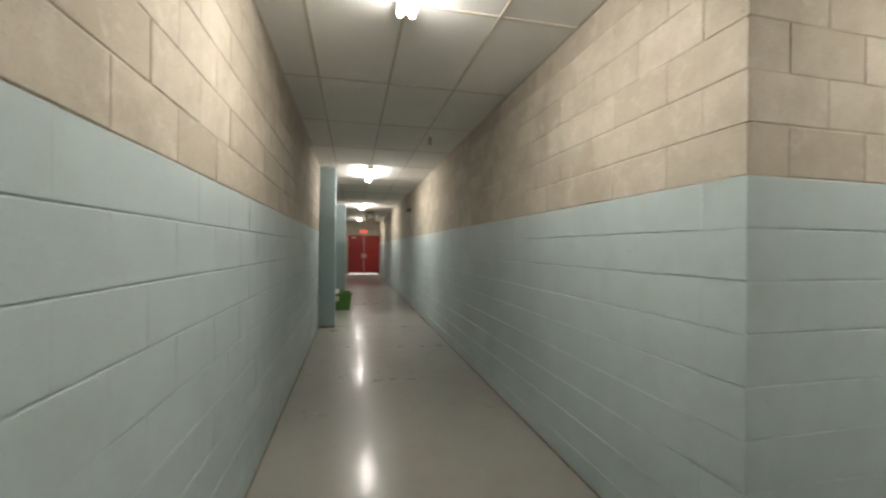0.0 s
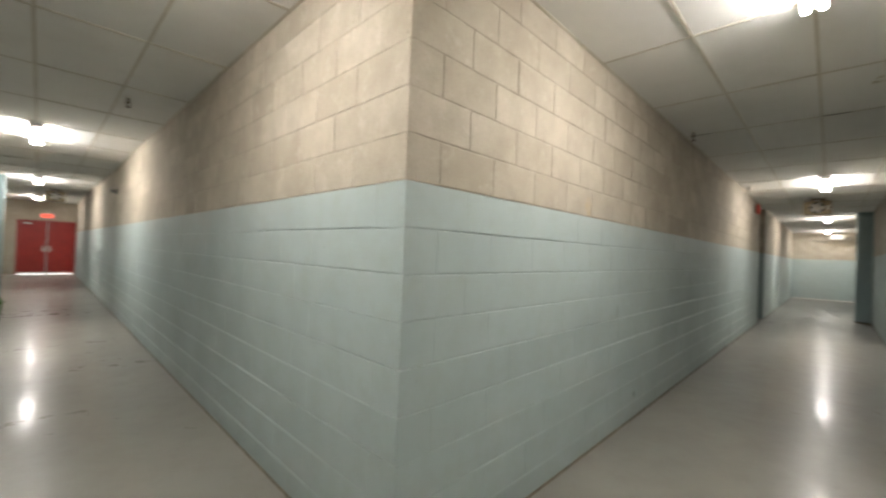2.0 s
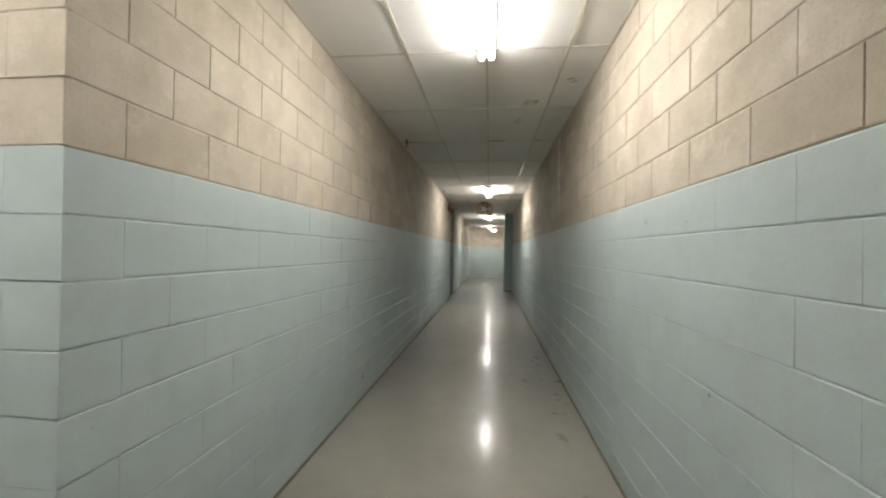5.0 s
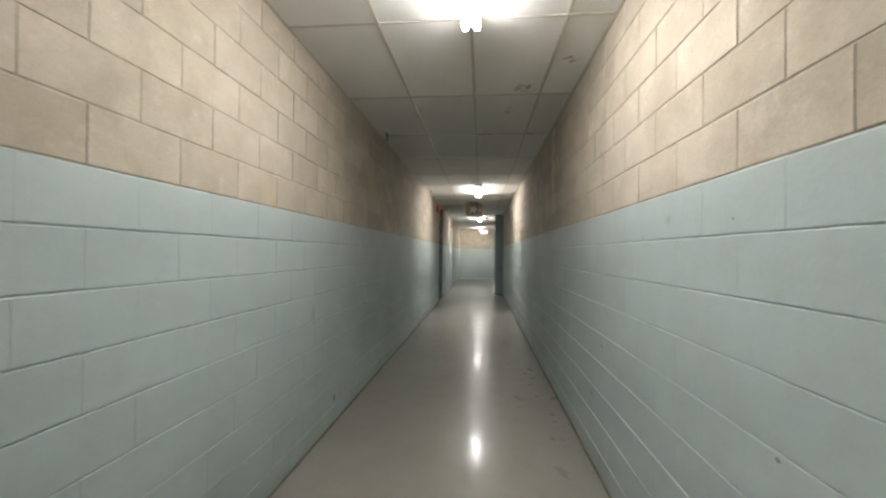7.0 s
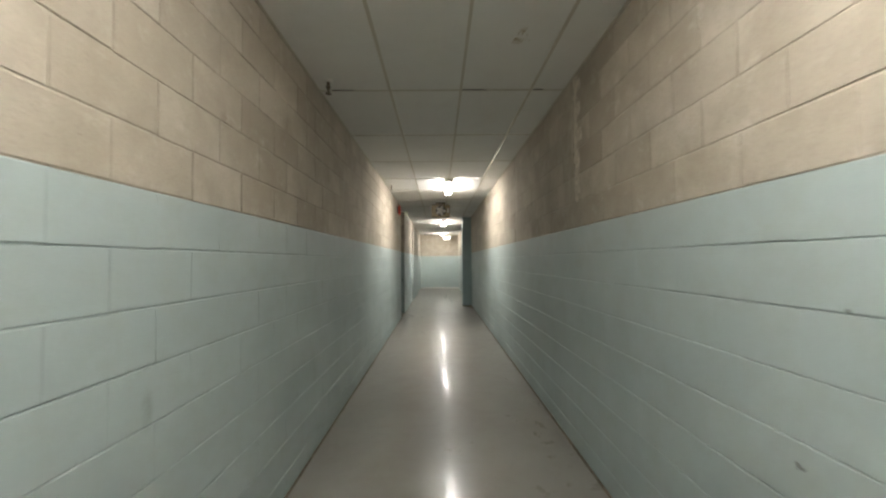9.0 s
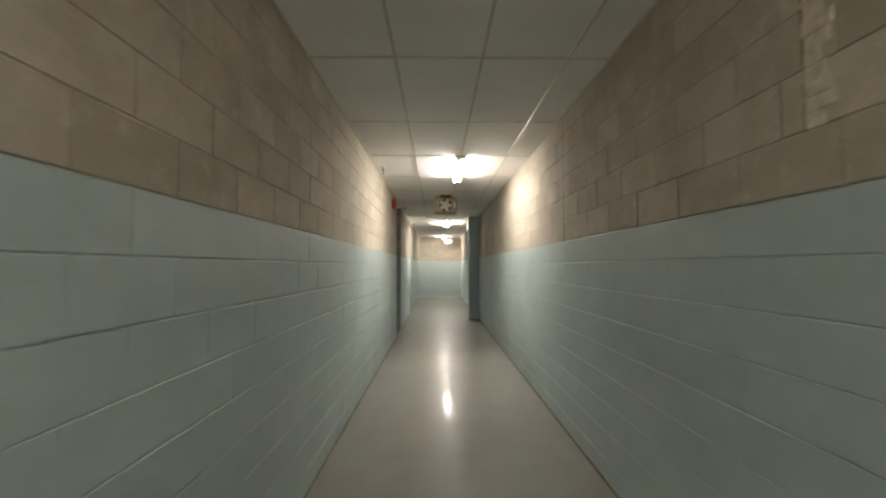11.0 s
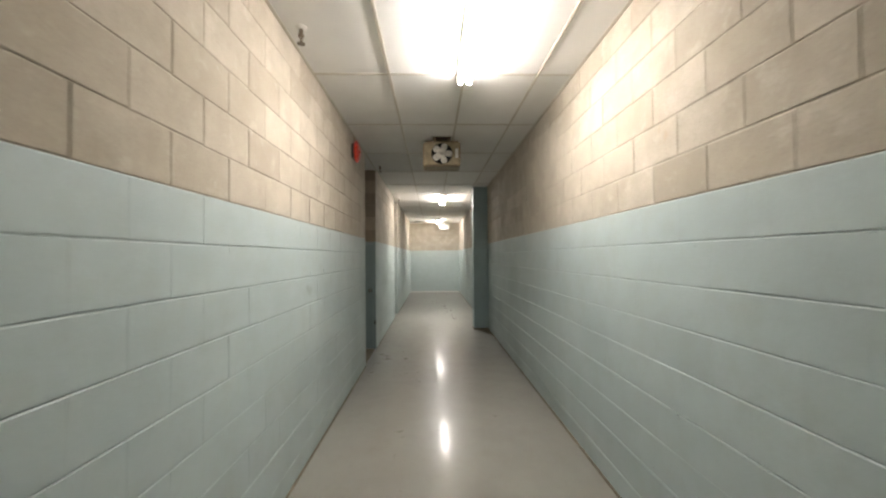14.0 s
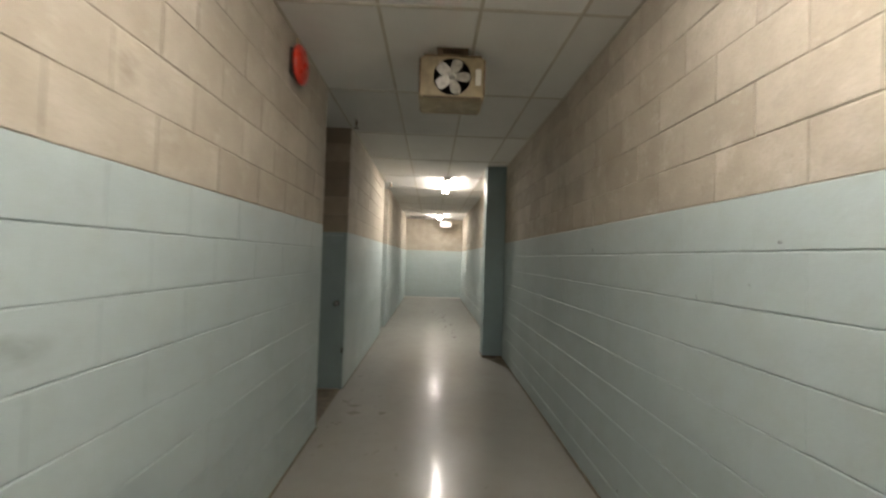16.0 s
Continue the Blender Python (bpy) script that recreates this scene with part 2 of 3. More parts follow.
def tube_into(bm, a, b, r1, r2=None, sides=20):
    a, b = Vector(a), Vector(b)
    turn = (b - a).to_track_quat("Z", "Y").to_matrix().to_4x4()
    return bmesh.ops.create_cone(bm, cap_ends=True, segments=sides, radius1=r1, radius2=r1 if r2 is None else r2,
                                 depth=(b - a).length, matrix=Matrix.Translation((a + b) / 2) @ turn)["verts"]


def lathe_into(bm, profile, m, sides=28):
    """A turned shape about z: rows of (radius, height), then moved by m."""
    rings = []
    for r, z in profile:
        rings.append([bm.verts.new(m @ Vector((r * math.cos(a), r * math.sin(a), z)))
                      for a in (2 * math.pi * i / sides for i in range(sides))])
    for low, high in zip(rings, rings[1:]):
        for i in range(sides):
            bm.faces.new((low[i], low[(i + 1) % sides], high[(i + 1) % sides], high[i]))
    if profile[0][0] > 1e-4:
        bm.faces.new(rings[0][::-1])
    if profile[-1][0] > 1e-4:
        bm.faces.new(rings[-1])


def part(name, bm, material, parent=None, label="", smooth=False):
    me = bpy.data.meshes.new(name)
    bmesh.ops.remove_doubles(bm, verts=bm.verts, dist=1e-6)
    bmesh.ops.recalc_face_normals(bm, faces=bm.faces)
    if smooth:
        for f in bm.faces:
            f.smooth = True
    bm.to_mesh(me)
    bm.free()
    for m in material if isinstance(material, (list, tuple)) else (material,):
        me.materials.append(m)
    ob = new(name, me)
    if parent is not None:
        ob.parent = parent
    if label:
        tagged(ob, label)
    return ob


def box(name, lo, hi, material, parent=None, label="", bevel=0.0, segments=1):
    bm = bmesh.new()
    box_into(bm, lo, hi, bevel, segments)
    return part(name, bm, material, parent, label)


def thing(name, m, label, category, group="", kind=""):
    ob = new(name)
    ob.matrix_world = m
    return tagged(ob, label, category, group, kind)


# ---- floor ----
floor = box("floor", (-2.6, -3.2, -0.12), (24.4, 22.4, 0.0), M_FLOOR)
tagged(floor, "polished grey sealed concrete floor with faint dirt marks", "floor", kind="structure")

# ---- ceilings ----
GRID_X0, TILE_L = 9.227, 1.2172


def make_ceiling(name, m, length0, length1, first, cross0, cross1, lines, gaps=()):
    """Tiles of one ceiling run along local x, with rails at the given y."""
    bm = bmesh.new()
    rows = [cross0, *lines, cross1]
    cuts = [length0] + [first + TILE_L * k for k in range(-40, 40) if length0 + 0.05 < first + TILE_L * k < length1 - 0.05] + [length1]
    rng = random.Random(name)
    for x0, x1 in zip(cuts, cuts[1:]):
        for y0, y1 in zip(rows, rows[1:]):
            drop = rng.uniform(0, 0.003)
            vs = box_into(bm, (x0 + 0.004, y0 + 0.004, CEIL + 0.002 - drop), (x1 - 0.004, y1 - 0.004, CEIL + 0.02))
            tilt = rng.uniform(-0.002, 0.002)
            for v in vs:
                v.co.z += tilt * (1 if v.co.x > (x0 + x1) / 2 else -1)
    tiles = set(bm.faces)
    for y in lines:
        box_into(bm, (length0, y - 0.0105, CEIL - 0.006), (length1, y + 0.0105, CEIL + 0.004), 0.001)
    for x in cuts[1:-1]:
        for y0, y1 in zip(rows, rows[1:]):
            box_into(bm, (x - 0.0105, y0 + 0.011, CEIL - 0.0045), (x + 0.0105, y1 - 0.011, CEIL + 0.004), 0.001)
    for y, s in ((cross0, 1), (cross1, -1)):
        box_into(bm, (length0, min(y, y + s * 0.02), CEIL - 0.004), (length1, max(y, y + s * 0.02), CEIL + 0.004))
    box_into(bm, (length0 - 0.1, cross0 - 0.1, CEIL + 0.03), (length1 + 0.1, cross1 + 0.1, CEIL + 0.06))
    plain = set(bm.faces)
    for x, y0, y1, w in gaps:
        box_into(bm, (x - w, y0, CEIL - 0.008), (x + w, y1, CEIL - 0.0045))
    for f in bm.faces:
        f.material_index = 0 if f in tiles else 1 if f in plain else 2
    ob = part(name, bm, (M_TILE, M_BAR, M_DARK))
    ob.matrix_world = m
    return tagged(ob, "suspended ceiling of off-white tiles in a metal grid", "ceiling", kind="structure")


make_ceiling("ceiling_long", Matrix.Identity(4), -WA - 0.09, END_B, GRID_X0, -WB, 0.0, (-1.80, -1.205, -0.605),
             ((4.34, -1.42, -1.22, 0.006), (4.34, -1.90, -1.82, 0.008), (4.34, -0.30, -0.12, 0.004)))
make_ceiling("ceiling_side", TURN_A @ Matrix.Rotation(radians(90), 4, "Z"), 0.003, END_A, 1.2, 0.0, WA, (0.555, 1.16, 1.765))
# thin strip added under one rail, tilted and coloured for the lamp's glint
bm = bmesh.new()
box_into(bm, (4.6, -0.003, -0.0012), (7.6, 0.003, 0.0012), 0.0005, m=Matrix.Translation((0, -1.797, CEIL - 0.0105)) @ Matrix.Rotation(radians(52), 4, "X"))
tagged(part("trim_rail", bm, M_GLINT), "added tilted yellow strip for the lamp glint on a ceiling rail", "ceiling rail", kind="structure")
ob = box("ceiling_alcove", (11.5, 0.003, CEIL), (17.0, 1.3, CEIL + 0.05), M_TILE)
tagged(ob, "plain off-white ceiling over the wall recesses", "ceiling", kind="structure")

# ---- block walls ----
JOINTS = [0.0] + [PAINT + COURSE * k for k in range(-8, 6)] + [3.03]
block_cache = {}


def block_mesh(length, height, depth, blue, variant):
    """One block, front face at y = 0, from x = 0 and z = 0; the front edges are worn round."""
    key = (round(length, 3), round(height, 3), round(depth, 3), blue, variant)
    if key in block_cache:
        return block_cache[key]
    rng = random.Random(str(key))
    sides = (0.0, 0.0, 0.0001, 0.0001, 0.0005) if blue else (0.0004, 0.0008, 0.0014, 0.0022, 0.0038)
    beds = (0.0005, 0.0022) if blue else (0.0010, 0.0034)
    cx, cz, cy = (rng.choice((0.0002, 0.0002, 0.0003, 0.0007)), rng.uniform(0.003, 0.005), 0.0030) if blue else (0.0025, rng.uniform(0.002, 0.004), 0.0028)
    x0, x1 = rng.choice(sides), length - rng.choice(sides)
    z0, z1 = rng.uniform(*beds), height - rng.uniform(*beds)
    push = rng.uniform(-0.0004, 0.0004) if blue else rng.uniform(-0.0014, 0.0010)

    def ring(ix, iz, y, j):
        return [(x + rng.uniform(-j, j) * (0.15 if blue else 1), y + push + rng.uniform(-0.0004, 0.0004), z + rng.uniform(-j, j))
                for x, z in ((x0 + ix, z0 + iz), (x1 - ix, z0 + iz), (x1 - ix, z1 - iz), (x0 + ix, z1 - iz))]
    verts = ring(cx, cz, 0.0, 0.0006 if blue else 0.0015) + ring(0, 0, -cy, 0.0008) + [(x, -depth, z) for x, z in ((x0, z0), (x1, z0), (x1, z1), (x0, z1))]
    faces = [(3, 2, 1, 0)]
    for a in (0, 4):
        for i in range(4):
            k = (i + 1) % 4
            faces.append((a + i, a + k, a + 4 + k, a + 4 + i))
    if depth > 0.1:
        faces.append((8, 9, 10, 11))
    me = bpy.data.meshes.new("block")
    me.from_pydata(verts, [], faces)
    me.materials.append(M_BLUE if blue else M_BEIGE)
    block_cache[key] = me
    return me


def block_wall(name, label, p0, p1, ref, near, m=Matrix.Identity(4), corner0=None, corner1=None, deep0=0.0, deep1=0.0, thick=0.2):
    """A wall of running bond from p0 to p1, seen from its left. ref: where a joint of the first bare course lies, from p0.
    corner: the parity (1: odd courses) whose end block turns that corner; deep: the depth of end blocks at an opening."""
    a, b = Vector((*p0, 0)), Vector((*p1, 0))
    length = (b - a).length
    turn = m @ Matrix.Translation(a) @ Matrix.Rotation(math.atan2(b.y - a.y, b.x - a.x), 4, "Z")
    bm = bmesh.new()
    s0 = 0.02 if corner0 is not None or deep0 else 0.0
    s1 = 0.02 if corner1 is not None or deep1 else 0.0
    for z0, z1, k, back in ((0, PAINT, 0, 0.0066), (PAINT, 3.03, 1, 0.0044)):
        for f in {f for v in box_into(bm, (s0, -thick, z0), (length - s1, -back, z1)) for f in v.link_faces}:
            f.material_index = k
    bmesh.ops.transform(bm, matrix=turn, verts=bm.verts)
    wall = tagged(part(name, bm, (M_JOINT, M_MORTAR)), label, "wall", kind="structure")
    rng = random.Random(name)
    singles, rest = [], []
    for i, (z0, z1) in enumerate(zip(JOINTS, JOINTS[1:])):
        start = (ref if i % 2 else ref + BLOCK / 2) % BLOCK
        lo, hi = 0.0, length
        if corner0 is not None and i % 2 != corner0:
            lo = COURSE
        if corner1 is not None and i % 2 != corner1:
            hi = length - COURSE
        cuts = [lo] + [start + BLOCK * k for k in range(-1, 70) if lo + 0.06 < start + BLOCK * k < hi - 0.06] + [hi]
        for j, (u0, u1) in enumerate(zip(cuts, cuts[1:])):
            depth = 0.045
            if j == 0 and (deep0 or (corner0 is not None and i % 2 == corner0)):
                depth = deep0 or 0.2
            if j == len(cuts) - 2 and (deep1 or (corner1 is not None and i % 2 == corner1)):
                depth = deep1 or 0.2
            me = block_mesh(u1 - u0, z1 - z0, depth, z0 < PAINT - 0.01, rng.randrange(9))
            place = turn @ Matrix.Translation((u0, 0, z0))
            mid = (u0 + u1) / 2
            (singles if near[0] <= mid <= near[1] and len(singles) < 300 else rest).append((me, place))
    for me, place in singles:
        o = new("block", me)
        o.parent = wall
        o.matrix_basis = place
    verts, faces, mats = [], [], []
    for me, place in rest:
        base = len(verts)
        verts += [place @ v.co for v in me.vertices]
        for p in me.polygons:
            faces.append(tuple(base + k for k in p.vertices))
            mats.append(0 if me.materials[0] == M_BLUE else 1)
    if verts:
        me = bpy.data.meshes.new("more_blocks")
        me.from_pydata([tuple(v) for v in verts], [], faces)
        me.materials.append(M_BLUE)
        me.materials.append(M_BEIGE)
        me.polygons.foreach_set("material_index", mats)
        o = new("more_blocks", me)
        o.parent = wall
        tagged(o, kind="stuff")
    return wall


LOOK = "concrete block wall, pale blue-green paint below bare beige blocks"
REC0, REC1, REC2, REC3 = 11.69, 12.75, 16.0, 16.8   # two recesses in the north wall
CJ = 6.665                                             # movement joint in the south wall

# ---- recesses in the long wall ----
for x0, x1, tag_name in ((REC0, REC1, "first"), (REC2, REC3, "second")):
    bm = bmesh.new()
    for lo, hi in (((x0 - 0.15, 0.2, 0), (x0, 1.2, 3.03)), ((x1, 0.2, 0), (x1 + 0.15, 1.2, 3.03)), ((x0 - 0.15, 1.2, 0), (x1 + 0.15, 1.3, 3.03))):
        for z0, z1, k in ((0, PAINT, 0), (PAINT, 3.03, 1)):
            for f in {f for v in box_into(bm, (lo[0], lo[1], z0), (hi[0], hi[1], z1)) for f in v.link_faces}:
                f.material_index = k
    ob = part("wall_recess_" + tag_name, bm, (M_BLUE, M_BEIGE))
    tagged(ob, "inner faces of a recess, blue-green paint below beige", "wall", kind="structure")

# floor edge sealant along every wall
for name, m, lo, hi in (("south", None, (-WA, -WB, 0), (END_B, -WB + 0.016, 0.016)), ("north", None, (0, -0.014, 0), (REC0, 0.0, 0.016)),
                        ("north_middle", None, (REC1, -0.010, 0), (REC2, 0, 0.013)), ("north_end", None, (REC3, -0.010, 0), (END_B, 0, 0.013)),
                        ("east", TURN_A, (-0.012, 0, 0), (0, END_A, 0.013)), ("west", TURN_A, (-WA, -WB, 0), (-WA + 0.012, END_A, 0.013)),
                        ("end", None, (END_B - 0.012, -WB + 0.013, 0), (END_B, -0.011, 0.013))):
    ob = box("trim_" + name, lo, hi, M_CAULK, bevel=0.004)
    if m is not None:
        ob.matrix_world = m
    tagged(ob, "dark brown sealant line where wall meets floor", "trim", kind="structure")


# ---- columns ----
COL_X = 14.34
def make_column(m, w, d, label):
    col = thing("column", m, label, "column", "painted columns")
    box("shaft", (0, 0, 0.0), (w, d, CEIL - 0.006), M_COLUMN, col, bevel=0.006, segments=2)
    # narrow dark strip round the column foot
    box("plinth", (-0.003, -0.003, 0), (w + 0.003, d + 0.003, 0.035), M_CAULK, col, "dark base line", bevel=0.002)
    return col


make_column(pose(COL_X, -WB + 0.004, 0), 0.30, 0.303, "tall square column painted dark blue-green against the block wall")
make_column(TURN_A @ pose(-WA + 0.004, 6.45, 0), 0.285, 0.30, "tall square column painted blue-green beside a green bin")
make_column(TURN_A @ pose(-WA + 0.004, 13.0, 0), 0.35, 0.30, "tall wide column painted blue-green far down the side corridor")


# ---- strip lights ----
def make_strip_light(m, glass):
    lamp = thing("strip_light", m, "twin bare fluorescent tubes on a white metal channel, lit", "ceiling light", "fluorescent strip lights")
    bm = bmesh.new()
    box_into(bm, (-0.61, -0.062, -0.046), (0.61, 0.062, -0.006), 0.005)
    part("channel", bm, M_WHITE, lamp)
    for y in (-0.036, 0.036):
        bm = bmesh.new()
        tube_into(bm, (-0.59, y, -0.074), (0.59, y, -0.074), 0.0175, sides=16)
        part("tube", bm, glass, lamp, "glowing white fluorescent tube", smooth=True)
        for s in (-1, 1):
            bm = bmesh.new()
            tube_into(bm, (s * 0.588, y, -0.074), (s * 0.602, y, -0.074), 0.0195, sides=16)
            box_into(bm, (s * 0.602 - 0.008, y - 0.014, -0.094), (s * 0.602 + 0.008, y + 0.014, -0.0455), 0.003)
            part("lampholder", bm, M_SOCKET, lamp)
    for s in (-1, 1):
        bm = bmesh.new()
        box_into(bm, (s * 0.6115 - 0.0014, -0.062, -0.058), (s * 0.6115 + 0.0014, 0.062, -0.006), 0.001)
        part("end_cap", bm, M_WHITE, lamp)
    return lamp


first_lamp = make_strip_light(pose(1.30, -1.205, CEIL), M_TUBE_DIM)
copy_thing(first_lamp, TURN_A @ pose(-1.16, 0.60, CEIL, 0, 0, 90))
middle_lamp = make_strip_light(pose(8.62, -1.205, CEIL), M_TUBE)
far_lamp = make_strip_light(pose(15.95, -1.205, CEIL), M_TUBE_BRIGHT)
copy_thing(middle_lamp, pose(21.95, -1.205, CEIL))
copy_thing(far_lamp, TURN_A @ pose(-1.16, 6.76, CEIL, 0, 0, 90))
copy_thing(far_lamp, TURN_A @ pose(-1.16, 13.11, CEIL, 0, 0, 90))
copy_thing(middle_lamp, TURN_A @ pose(-1.16, 19.38, CEIL, 0, 0, 90))


# ---- sprinkler heads ----
def make_sprinkler(m):
    s = thing("sprinkler_head", m, "small dark sprinkler head hanging from the ceiling", "sprinkler", "sprinkler heads")
    bm = bmesh.new()
    lathe_into(bm, [(0.036, 0.0), (0.036, -0.006), (0.022, -0.014), (0.0, -0.014)], Matrix.Identity(4), 20)
    part("escutcheon", bm, M_WHITE, s, "pale round cover plate")
    bm = bmesh.new()
    lathe_into(bm, [(0.013, -0.014), (0.013, -0.045), (0.019, -0.047), (0.019, -0.062), (0.009, -0.068)], Matrix.Identity(4), 16)
    part("body", bm, M_BRONZE, s)
    bm = bmesh.new()
    for sx in (-1, 1):
        tube_into(bm, (sx * 0.014, 0, -0.06), (sx * 0.022, 0, -0.082), 0.0045, sides=8)
        tube_into(bm, (sx * 0.022, 0, -0.082), (0, 0, -0.102), 0.0045, sides=8)
    part("frame_arms", bm, M_BRONZE, s)
    bm = bmesh.new()
    lathe_into(bm, [(0.006, -0.100), (0.026, -0.105), (0.026, -0.108), (0.004, -0.110)], Matrix.Identity(4), 14)
    part("deflector", bm, M_BRONZE, s)
    return s


first_head = make_sprinkler(pose(4.17, -0.135, CEIL))
for x in (8.58, 12.4, 16.05):
    copy_thing(first_head, pose(x, -0.12, CEIL))
copy_thing(first_head, TURN_A @ pose(-0.48, 3.98, CEIL))


# ---- unit heater with a fan ----
def make_fan_heater(m, label):
    """Front face at local x = 0 looking to -x; y across; z down from the ceiling."""
    h = thing("fan_heater", m, label, "fan heater")
    W, T, B, D = 0.23, -0.062, -0.366, 0.33
    mid = (T + B) / 2 - 0.0
    bm = bmesh.new()
    verts = box_into(bm, (0.012, -W, B), (D, W, T), 0.03, 3)
    part("housing", bm, M_CREAM, h, "dusty cream enamel housing", smooth=False)
    # front plate with a round opening
    bm = bmesh.new()
    n, hole = 48, 0.13
    outer, inner, deep = [], [], []
    for i in range(n):
        a = 2 * math.pi * i / n
        c, s = math.cos(a), math.sin(a)
        k = 1 / max(abs(c) / (W - 0.004), abs(s) / ((T - B) / 2 - 0.004))
        k2 = min(k, 0.25)
        outer.append(bm.verts.new((0.004, c * k2, mid + s * k2)))
        inner.append(bm.verts.new((0.0, c * hole, mid + s * hole)))
        deep.append(bm.verts.new((0.05, c * (hole - 0.006), mid + s * (hole - 0.006))))
    rim = [bm.verts.new((0.02, v.co.y, v.co.z)) for v in outer]
    for i in range(n):
        j = (i + 1) % n
        bm.faces.new((outer[i], outer[j], inner[j], inner[i]))
        bm.faces.new((inner[i], inner[j], deep[j], deep[i]))
        bm.faces.new((rim[i], rim[j], outer[j], outer[i]))
    part("front_plate", bm, M_CREAM, h)
    bm = bmesh.new()
    lathe_into(bm, [(0.0, 0), (0.129, 0)], Matrix.Translation((0.011, 0, mid)) @ Matrix.Rotation(radians(90), 4, "Y"), 32)
    part("fan_throat", bm, M_DARK, h, "dark throat behind the blades")
    fan = new("fan")
    fan.parent = h
    fan.matrix_basis = Matrix.Translation((-0.002, 0, mid))
    for k in range(5):
        bm = bmesh.new()
        rows = []
        for i in range(7):
            t = i / 6
            r = 0.022 + t * 0.099
            half = 0.012 + 0.026 * math.sin(math.pi * min(1, t * 0.62 + 0.12))
            if t > 0.9:
                half *= 0.72
            pitch = 0.010 * (1 - 0.3 * t)
            rows.append([bm.verts.new((x, y, r)) for x, y in ((-pitch, -half), (-pitch * 0.1, 0), (pitch, half))])
        for p, q in zip(rows, rows[1:]):
            for i in range(2):
                bm.faces.new((p[i], p[i + 1], q[i + 1], q[i]))
        bmesh.ops.solidify(bm, geom=list(bm.faces), thickness=0.0016)
        blade = part("blade", bm, M_BLADE, fan, smooth=True)
        blade.matrix_basis = Matrix.Rotation(radians(20 + 72 * k), 4, "X")
    bm = bmesh.new()
    lathe_into(bm, [(0.0, -0.016), (0.02, -0.012), (0.026, 0.0), (0.026, 0.012)], Matrix.Rotation(radians(90), 4, "Y"), 20)
    part("hub", bm, M_BLADE, fan, smooth=True)
    bm = bmesh.new()
    for lo, hi in (((-0.006, -W + 0.03, T - 0.016), (0.014, W - 0.03, T - 0.002)), ((-0.006, -W + 0.03, B + 0.002), (0.014, W - 0.03, B + 0.016)),
                   ((-0.006, -W + 0.002, B + 0.03), (0.014, -W + 0.016, T - 0.03)), ((-0.006, W - 0.016, B + 0.03), (0.014, W - 0.002, T - 0.03))):
        box_into(bm, lo, hi, 0.005, 2)
    part("front_rim", bm, M_RIM, h, "raised worn rim round the front")
    box("rating_label", (-0.003, -0.198, mid - 0.055), (0.003, -0.16, mid + 0.055), M_LABEL, h, "small white label")
    for y in (-0.09, 0.09):
        bm = bmesh.new()
        box_into(bm, (0.03, y - 0.02, T - 0.01), (0.26, y + 0.02, 0.0), 0.003)
        part("hanger", bm, M_RUST, h, "dark rusty hanging bracket")
    box("mounting_plate", (0.02, -0.10, -0.016), (0.28, 0.10, -0.006), M_RUST, h, bevel=0.002)
    for i in range(6):
        z = B + 0.06 + i * 0.036
        for s in (-1, 1):
            bm = bmesh.new()
            box_into(bm, (0.08, s * W - 0.004, z), (0.26, s * W + 0.004, z + 0.006), 0.001)
            part("louvre", bm, M_CREAM, h)
    return h


make_fan_heater(pose(10.85, -1.062, CEIL), "old cream fan heater with metal blades hung below the ceiling")
make_fan_heater(TURN_A @ pose(-0.78, 15.6, CEIL, 0, 0, 90), "far cream fan heater hung below the corridor ceiling")


# ---- fire bell ----
def make_bell(m):
    b = thing("fire_alarm_bell", m, "round red fire alarm bell on the block wall near the ceiling", "alarm bell")
    out = Matrix.Rotation(radians(90), 4, "X")
    bm = bmesh.new()
    box_into(bm, (-0.075, -0.036, -0.085), (0.075, 0.0, 0.085), 0.006, 2)
    part("back_box", bm, M_BLACK, b, "dark square back box")
    bm = bmesh.new()
    lathe_into(bm, [(0.0, 0.034), (0.122, 0.034), (0.128, 0.04), (0.127, 0.054), (0.115, 0.068), (0.085, 0.078), (0.04, 0.083), (0.018, 0.084), (0.018, 0.091), (0.0, 0.093)], out, 40)
    part("gong", bm, M_RED, b, "glossy red dome", smooth=True)
    return b


make_bell(pose(10.815, -0.001, 2.77))

# conduit that leads from the bell along the top of the wall
bm = bmesh.new()
tube_into(bm, (10.815, -0.022, 2.84), (10.815, -0.022, CEIL - 0.02), 0.009, sides=10)
part_ob = part("conduit", bm, M_CREAM)
tagged(part_ob, "short painted metal conduit above the alarm bell", "conduit")

# ---- door in the first recess ----
door = thing("door_1", pose(REC1, 0, 0), "closed flush door painted dark blue-green inside a recess", "door", kind="structure")
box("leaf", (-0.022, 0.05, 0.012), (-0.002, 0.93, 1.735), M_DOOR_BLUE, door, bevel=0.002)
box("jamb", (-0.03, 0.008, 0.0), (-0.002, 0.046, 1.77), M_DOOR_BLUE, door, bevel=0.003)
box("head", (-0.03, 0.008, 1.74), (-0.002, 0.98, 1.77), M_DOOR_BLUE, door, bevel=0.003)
# slabs one course high stand in for the darker blocks over the door
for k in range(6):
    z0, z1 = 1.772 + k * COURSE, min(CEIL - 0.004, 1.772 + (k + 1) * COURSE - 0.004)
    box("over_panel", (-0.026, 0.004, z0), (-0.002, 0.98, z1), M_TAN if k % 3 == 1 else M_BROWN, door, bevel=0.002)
bm = bmesh.new()
